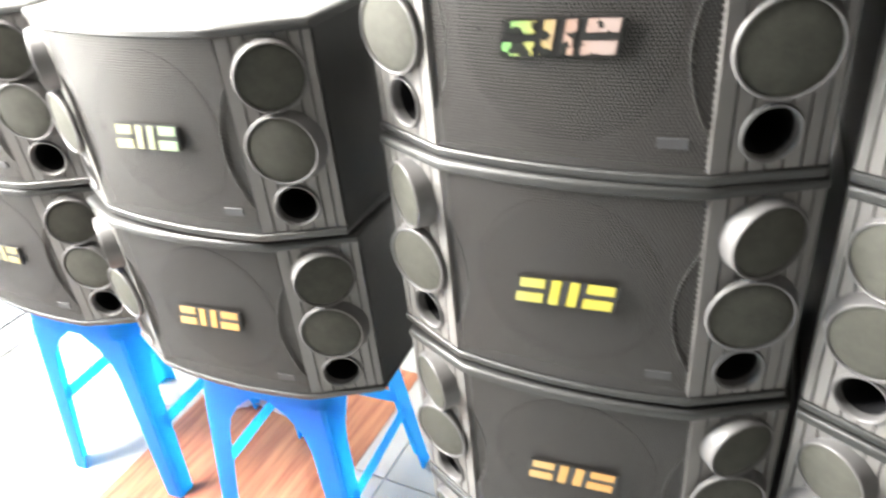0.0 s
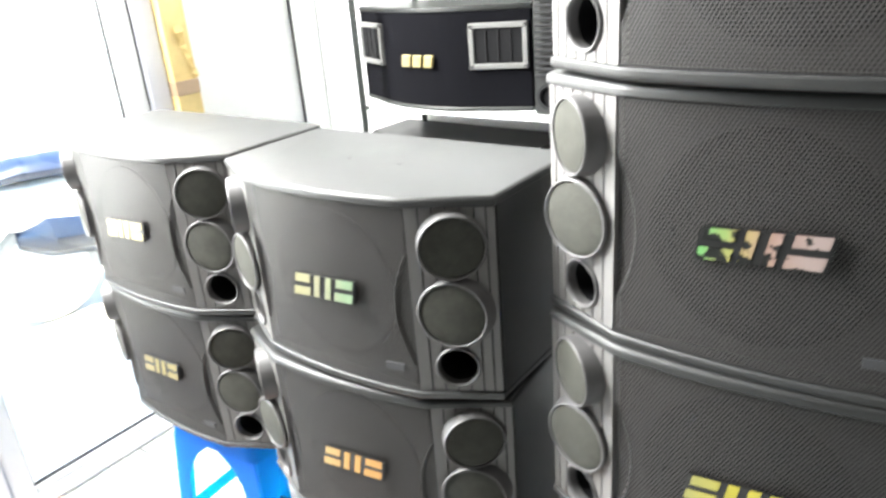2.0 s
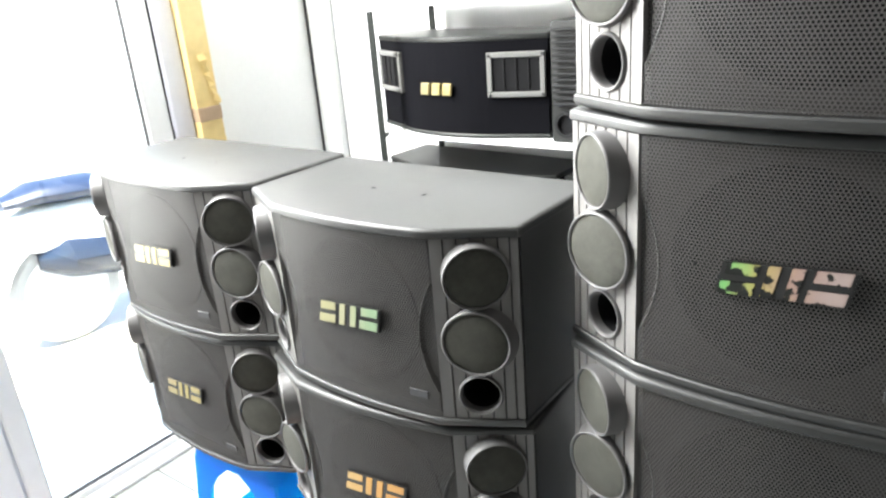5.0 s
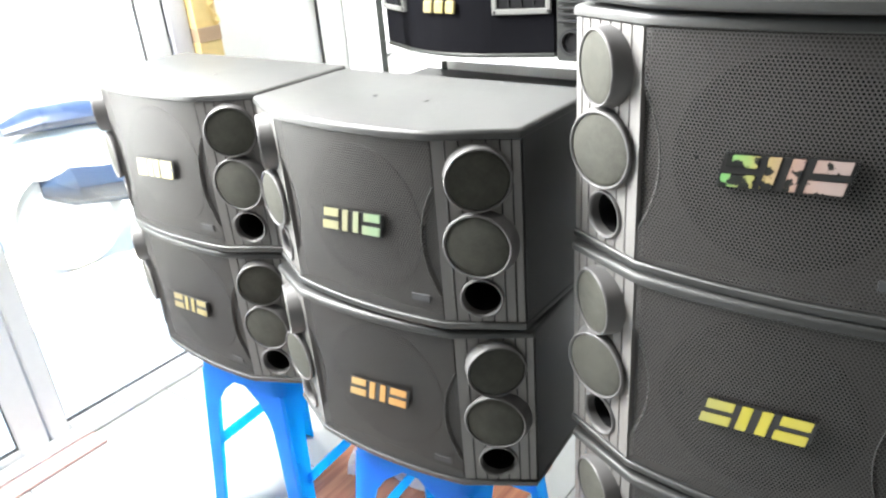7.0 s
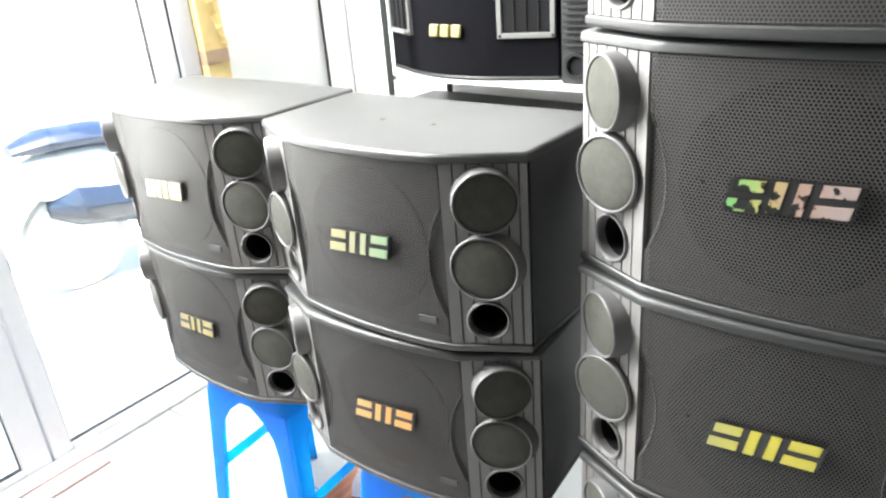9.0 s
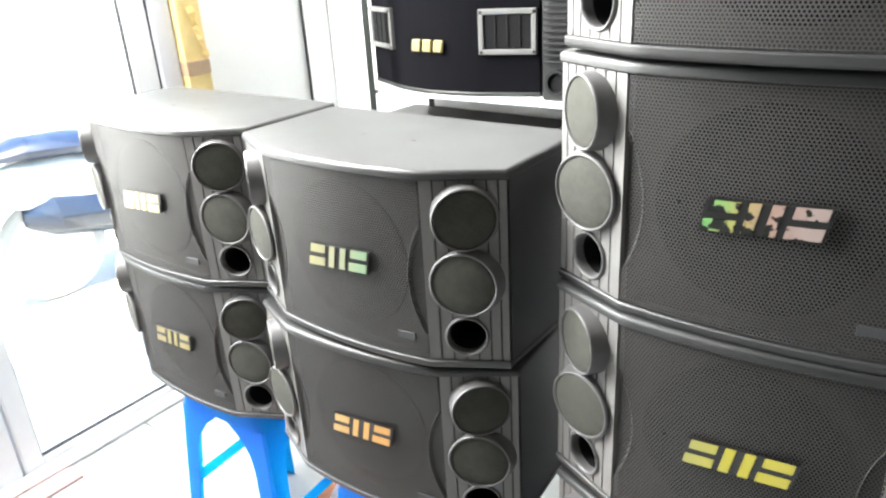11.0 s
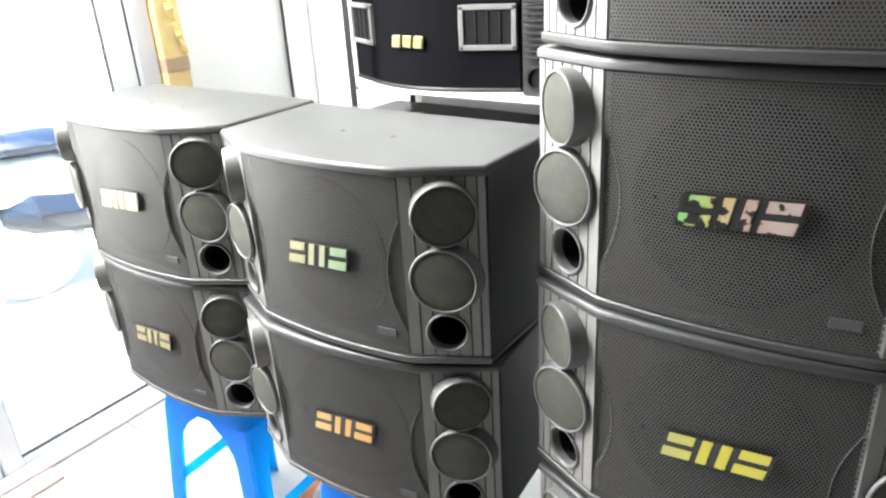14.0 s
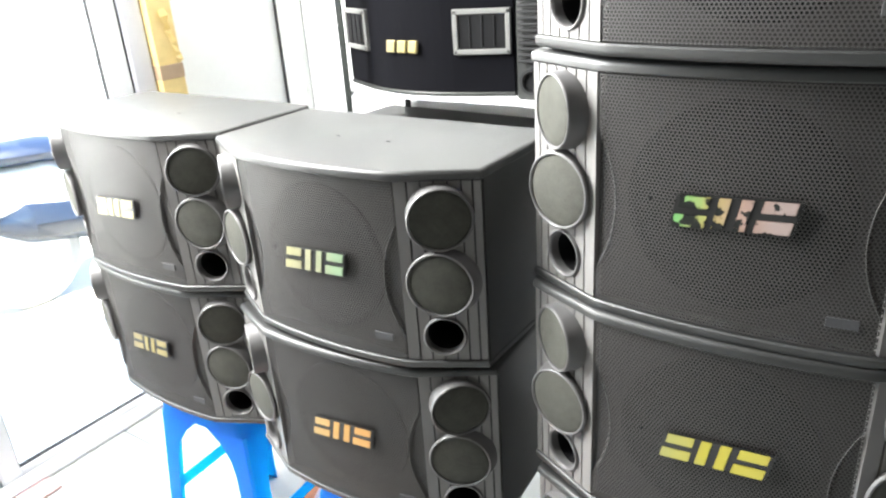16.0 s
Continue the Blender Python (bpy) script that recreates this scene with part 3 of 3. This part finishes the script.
# ---- rack with older loudspeakers ----
def rack():
    r = empty("storage_rack", Matrix(), "steel rack with white shelves and dark posts", "rack")
    x0, x1, y0, y1 = -1.338, 0.55, 0.880, 1.20
    for x in (x0, x1 - 0.03):
        for y in (y0 + 0.0, y1 - 0.022):
            b = bmesh.new()
            loft(b, [[(x, y, z), (x + 0.022, y, z), (x + 0.022, y + 0.004, z), (x + 0.004, y + 0.004, z), (x + 0.004, y + 0.022, z), (x, y + 0.022, z)] for z in (0.0, 1.362)])
            part("post", b, RACK_POST, r)
    for z in (0.20, 0.617, 1.0045, 1.380):
        part("shelf", boxed(x0 - 0.004, x1, y0 + 0.012, y1 + 0.006, z - 0.011, z, 0.003), RACK_WHITE, r)
    # added grey strip that draws the shadow line along the white shelf
    part("edge_strip", boxed(x0 - 0.004, x1, y0 + 0.0085, y0 + 0.0118, 1.3765, 1.3803, 0.0008, 1), HORN_GREY, r, "thin grey strip for the shadow line at the top shelf")


rack()


def old_speaker(name, m):
    """Black cloth loudspeaker with grey horn mouths and a bowed front."""
    sp = empty(name, m, "black cloth loudspeaker with grey horn mouths on the rack", "loudspeaker", "black loudspeakers on the rack")
    hw, hh, d = 0.318, 0.279, 0.25
    n = 12
    plan = [(-hw, 0.066)] + [(-0.155 + 0.31 * i / n, -0.028 * (1 - ((-0.155 + 0.31 * i / n) / 0.155) ** 2)) for i in range(n + 1)] + [(hw, 0.066), (hw, d), (-hw, d)]
    bm = bmesh.new()
    loft(bm, [[(x, y, z) for x, y in inset(plan, i)] for z, i in ((0.012, 0.004), (0.014, 0.003), (hh - 0.016, 0.003), (hh - 0.014, 0.004))])
    part("cloth_front", bm, CLOTH, sp, "black woven cloth")
    for z0, z1 in ((0.0, 0.012), (hh - 0.014, hh)):
        b = bmesh.new()
        loft(b, [[(x, y, z) for x, y in inset(plan, i)] for z, i in ((z0, 0.003), (z0 + 0.003, 0), (z1 - 0.004, 0), (z1, 0.004))])
        part("end_board", b, BLACK_BOX, sp, "black painted board", True)
    for s in (-1, 1):
        # horn mouth bent round the shoulder of the front
        f = Matrix.Translation((s * 0.2365, 0.032, 0.1155)) @ Matrix(((0.925, 0, s * 0.38, 0), (s * 0.38, 0, -0.925, 0), (0, 1, 0, 0), (0, 0, 0, 1)))
        h = bmesh.new()
        for a in ((-0.08, 0.08, 0.0, 0.014), (-0.08, 0.08, 0.105, 0.119)):
            box(h, a[0], a[1], a[2], a[3], -0.02, 0.008, 0.002, 1)
        for a in ((-0.08, -0.066), (0.066, 0.08)):
            box(h, a[0], a[1], 0.014, 0.105, -0.02, 0.008, 0.002, 1)
        h.transform(f)
        fr = part("horn_frame", h, HORN_GREY, sp, "grey screwed horn frame")
        v = bmesh.new()
        for x in (-0.034, 0.0, 0.034):
            box(v, x - 0.0016, x + 0.0016, 0.014, 0.105, -0.016, 0.0055)
        v.transform(f)
        part("horn_vane", v, HORN_DARK, fr, "dark grey vertical vanes")
        # solid block, black in place of the shade in a hollow throat
        k = bmesh.new()
        box(k, -0.066, 0.066, 0.014, 0.105, -0.022, 0.0025)
        k.transform(f)
        part("horn_throat", k, PORT, fr, "flat black block for the dark of the horn throat")
        for x in (-0.073, 0.073):
            for z in (0.007, 0.112):
                sc = bmesh.new()
                lathe(sc, [(0.0042, 0.0075), (0.0042, 0.0095), (0.002, 0.0102)], f @ Matrix.Translation((x, z, 0)), 10)
                part("screw", sc, SCREW, fr)
    b = bmesh.new()
    for x0, x1 in ((-0.058, -0.024), (-0.017, 0.017), (0.024, 0.058)):
        box(b, x0, x1, -0.036, -0.026, 0.120, 0.154, 0.003, 1)
    for v in b.verts:
        v.co.x += (v.co.z - 0.137) * 0.15
    part("badge", b, FOIL, sp, "gold foil badge blocks")
    return sp


old = old_speaker("black_speaker", pose(-1.1155, 0.9285, 1.005, 0, 0, -4.85))
copy_thing(old, pose(-1.108, 0.935, 0.6175, 0, 0, -3))
copy_thing(old, pose(-0.445, 0.930, 0.6175, 0, 0, 1))


def slat_speaker(name, m):
    """Loudspeaker with a louvred black front and a port."""
    sp = empty(name, m, "black loudspeaker with horizontal slats and a dark port ring", "loudspeaker")
    part("cabinet", boxed(0.0, 0.56, 0.02, 0.25, 0.0, 0.31, 0.004), BLACK_BOX, sp)
    slat = finish(boxed(0.012, 0.548, 0.002, 0.02, 0.0, 0.008, 0.002, 1), "slat", HORN_DARK)
    for k in range(13):
        ob = part("slat", slat, HORN_DARK, sp)
        ob.location = (0, 0, 0.100 + k * 0.0155)
    b = bmesh.new()
    lathe(b, [(0.034, 0.0), (0.034, 0.012), (0.026, 0.012), (0.024, 0.0)], Matrix.Translation((0.048, 0.02, 0.05)) @ Matrix.Rotation(radians(90), 4, "X"), 28, False, False)
    ring = part("port_ring", b, HORN_DARK, sp, "dark grey port ring", True)
    k = bmesh.new()
    lathe(k, [(0.025, 0.001), (0.02, 0.0015)], Matrix.Translation((0.048, 0.02, 0.05)) @ Matrix.Rotation(radians(90), 4, "X"), 24)
    part("port_hole", k, PORT, ring)
    return sp


slat_speaker("slatted_speaker", pose(-0.768, 0.910, 1.005, 0, 0, 0))


def crumpled(name, m, sx, sy, amp, label, seed):
    """A crumpled piece of clear plastic wrap."""
    n = 26
    bm = bmesh.new()
    grid = []
    for i in range(n + 1):
        row = []
        for j in range(n + 1):
            u, v = i / n - 0.5, j / n - 0.5
            q = Vector((u * 5 + seed, v * 5, seed * 2.0))
            h = abs(noise.noise(q)) * amp + abs(noise.noise(q * 2.7)) * amp * 0.5
            edge = 1 + 0.25 * noise.noise(Vector((math.atan2(v, u) * 1.3, seed, 0)))
            fall = max(0.0, 1 - (u * u + v * v) * 2.2)
            row.append(bm.verts.new((u * sx * edge, v * sy * edge, h * fall + 0.002)))
        grid.append(row)
    for i in range(n):
        for j in range(n):
            bm.faces.new((grid[i][j], grid[i + 1][j], grid[i + 1][j + 1], grid[i][j + 1]))
    bmesh.ops.solidify(bm, geom=bm.faces[:], thickness=0.0006)
    ob = new(name, finish(bm, name, FILM))
    ob.matrix_basis = m
    return tagged(ob, label, "plastic wrap")


crumpled("plastic_wrap", pose(-0.93, 0.42, 0.0, 0, 0, 20), 0.34, 0.30, 0.10, "crumpled clear plastic wrap on the floor tiles", 3.1)
crumpled("plastic_wrap", pose(-0.868, 0.020, 0.535, 78, 0, -28), 0.040, 0.13, 0.012, "crumpled clear plastic wrap clinging to a loudspeaker", 7.7)

# ---- yellow taped post beside the wall ----
post = empty("taped_post", pose(FRONT_X + 0.014, 0.678, 0), "steel post wrapped in yellow tape with torn brown ends", "post")
b = bmesh.new()
loft(b, [[(x + 0.002 * math.sin(z * 9), y, z) for x, y in ((-0.022, -0.042), (0.022, -0.042), (0.024, 0.042), (-0.022, 0.042))] for z in [2.8 * k / 30 for k in range(31)]])
part("tape", b, YELLOW, post, "wrinkled yellow tape", True)
b = bmesh.new()
box(b, -0.0245, 0.027, -0.0445, 0.0445, 1.06, 1.105, 0.002)
part("brown_band", b, material("brown_tape", (0.42, 0.30, 0.20), 0.4), post, "greyish brown tape band")
b = bmesh.new()
loft(b, [[(0.026 + 0.006 * math.sin(k * 1.3), -0.012 + 0.040 * k / 8 + dx, 1.27 - 0.021 * k), (0.032 + 0.005 * math.sin(k * 1.7), 0.008 + 0.034 * k / 8 - dx, 1.275 - 0.020 * k)] for k, dx in zip(range(9), (0, -0.005, 0.004, -0.003, 0.005, 0, 0.003, -0.004, 0))], False, False, False)
bmesh.ops.solidify(b, geom=b.faces[:], thickness=0.0008)
part("torn_strip", b, material("pale_yellow_tape", (0.85, 0.70, 0.35), 0.4), post, "loose torn strip of pale tape")

# ---- street ----
setting("ground", boxed(-140, FRONT_X - 0.11, -120, 120, -0.6, -0.15), CONCRETE, "pale sunlit street and pavement outside", "ground")


def scooter(name, m, paint, seat_mat, label, tyre):
    """A parked motor scooter, side on along x."""
    sc = empty(name, m, label, "scooter", "parked scooters")
    for x in (-0.62, 0.62):
        t = bmesh.new()
        ax = Matrix.Translation((x, 0, 0.27)) @ Matrix.Rotation(radians(90), 4, "X")
        lathe(t, [(0.20, -0.035), (0.245, -0.045), (0.268, -0.025), (0.272, 0), (0.268, 0.025), (0.245, 0.045), (0.20, 0.035)], ax, 36, False, False)
        wheel = part("wheel", t, tyre, sc, "tyre paled for the street glare, with a white rim", True)
        r = bmesh.new()
        lathe(r, [(0.202, -0.036), (0.19, -0.03), (0.06, -0.02), (0.02, -0.05), (0.02, 0.05), (0.06, 0.02), (0.19, 0.03), (0.202, 0.036)], ax, 30, True, True)
        part("rim", r, paint, wheel, smooth=True)
        f = bmesh.new()
        rows = []
        for k in range(11):
            a = radians(20 + 140 * k / 10)
            c, s = math.cos(a), math.sin(a)
            rows.append([(x + q * c, y, 0.27 + q * s) for q, y in ((0.285, -0.07), (0.31, -0.05), (0.32, 0), (0.31, 0.05), (0.285, 0.07), (0.28, 0.06), (0.305, 0), (0.28, -0.06))])
        loft(f, rows)
        part("mudguard", f, paint, sc, smooth=True)
    b = bmesh.new()
    body = [(-0.86, 0.62, 0.05, 0.06), (-0.7, 0.60, 0.12, 0.12), (-0.45, 0.55, 0.17, 0.17), (-0.2, 0.48, 0.17, 0.17), (0.0, 0.32, 0.16, 0.07), (0.25, 0.30, 0.16, 0.06), (0.36, 0.50, 0.18, 0.22), (0.46, 0.72, 0.17, 0.2), (0.54, 0.88, 0.10, 0.10)]
    rows = []
    for x, z, hy, hz in body:
        rows.append([(x, hy * math.cos(a), z + hz * math.sin(a)) for a in [2 * math.pi * k / 14 for k in range(14)]])
    loft(b, rows)
    part("body", b, paint, sc, smooth=True)
    g = bmesh.new()
    loft(g, [[(x, hy * math.cos(a), z + hz * math.sin(a)) for a in [2 * math.pi * k / 12 for k in range(12)]] for x, z, hy, hz in ((-0.72, 0.46, 0.06, 0.06), (-0.6, 0.46, 0.20, 0.13), (-0.2, 0.40, 0.22, 0.17), (0.15, 0.30, 0.19, 0.12), (0.3, 0.26, 0.08, 0.04))])
    part("engine_cover", g, BLUE_PAINT, sc, "dark engine cover", True)
    s = bmesh.new()
    rows = []
    for x, z, hy, hz in ((-0.80, 0.76, 0.06, 0.03), (-0.65, 0.78, 0.13, 0.055), (-0.4, 0.76, 0.15, 0.06), (-0.15, 0.70, 0.13, 0.06), (-0.05, 0.66, 0.08, 0.03)):
        rows.append([(x, hy * math.cos(a), z + hz * math.sin(a)) for a in [2 * math.pi * k / 14 for k in range(14)]])
    loft(s, rows)
    part("seat", s, seat_mat, sc, "padded scooter seat", True)
    h = bmesh.new()
    tube(h, [(0.42, -0.33, 1.0), (0.50, -0.2, 1.0), (0.53, 0, 0.96), (0.50, 0.2, 1.0), (0.42, 0.33, 1.0)], 0.016, 8)
    part("handlebar", h, HORN_GREY, sc, smooth=True)
    for y in (-0.27, 0.27):
        q = bmesh.new()
        tube(q, [(0.45, y, 1.0), (0.43, y * 1.15, 1.12)], 0.006, 6)
        part("mirror_stem", q, HORN_GREY, sc)
        q = bmesh.new()
        box(q, 0.415, 0.435, y * 1.15 - 0.055, y * 1.15 + 0.055, 1.10, 1.17, 0.008)
        part("mirror", q, GASKET, sc)
    k = bmesh.new()
    lathe(k, [(0.075, -0.03), (0.08, 0.02), (0.05, 0.05), (0.01, 0.06)], Matrix.Translation((0.58, 0, 0.86)) @ Matrix.Rotation(radians(90), 4, "Y"), 20, True)
    part("headlight", k, ALU, sc, smooth=True)
    st = bmesh.new()
    tube(st, [(0.05, 0.06, 0.28), (0.0, 0.17, 0.0)], 0.01, 6)
    part("kickstand", st, GASKET, sc)
    return sc


# tyres light grey: the glare of the street is put into the rubber's colour
RUBBER = material("glare_pale_tyre_rubber", (0.36, 0.355, 0.35), 0.8)
WHITE_PAINT = material("white_scooter_paint", (0.80, 0.80, 0.80), 0.25, vary=0.02)
BLUE_PAINT = material("blue_scooter_paint", (0.010, 0.018, 0.04), 0.2, vary=0.05)
BLUE_SEAT = material("dark_blue_seat", (0.012, 0.022, 0.055), 0.4)
BLACK_SEAT = material("pale_seat_cover", (0.6, 0.6, 0.6), 0.5)
scooter("motor_scooter", pose(-3.95, -0.42, -0.15, 0, 0, -90), WHITE_PAINT, BLACK_SEAT, "white motor scooter parked outside the glass", RUBBER)
scooter("motor_scooter", pose(-3.4, 1.36, -0.15, 0, 0, 86), WHITE_PAINT, BLUE_SEAT, "white and dark blue motor scooter parked on the street", RUBBER)


def facade():
    fb = empty("street_house", pose(-22, 8, -0.15), "pale shop house across the street with coloured shop signs", "house")
    part("wall", boxed(-6, 0, -14, 14, 0, 9.0), CONCRETE, fb)
    cols = [(0.30, 0.55, 0.38), (0.75, 0.38, 0.34), (0.75, 0.62, 0.25), (0.35, 0.6, 0.45)]
    for k in range(6):
        y = -12.5 + k * 4.4
        part("shop_sign", boxed(0.0, 0.14, y, y + 3.7, 2.9, 3.9, 0.02, 1), material("painted_sign", cols[k % 4], 0.5), fb, "plain coloured sign board")
        # flat boards on the wall; their dark colour is the entrances' shade
        op = part("shop_opening", boxed(0.002, 0.06, y + 0.2, y + 3.5, 0.0, 2.7), material("shaded_opening", (0.22, 0.21, 0.2), 0.8), fb, "shop entrance with its shade in the dark colour")
        for q in (0.5, 2.1):
            w = part("window", boxed(0.002, 0.05, y + q, y + q + 1.1, 5.0, 6.6), ALU, fb)
            part("window_pane", boxed(0.05, 0.06, y + q + 0.1, y + q + 1.0, 5.1, 6.5), GASKET, w)


facade()

# ---- floor tiles ----
tile_mesh = finish(boxed(-0.2485, 0.2485, -0.2485, 0.2485, -0.006, 0.0, 0.0012, 1), "tile", TILE)
for i in range(11):
    for j in range(12):
        x, y = -1.75 + 0.5 * i, 0.95 - 0.5 * j
        if x < RIGHT and y > NEAR:
            t = part("tile", tile_mesh, TILE, floor)
            t.location = (x, y, 0)
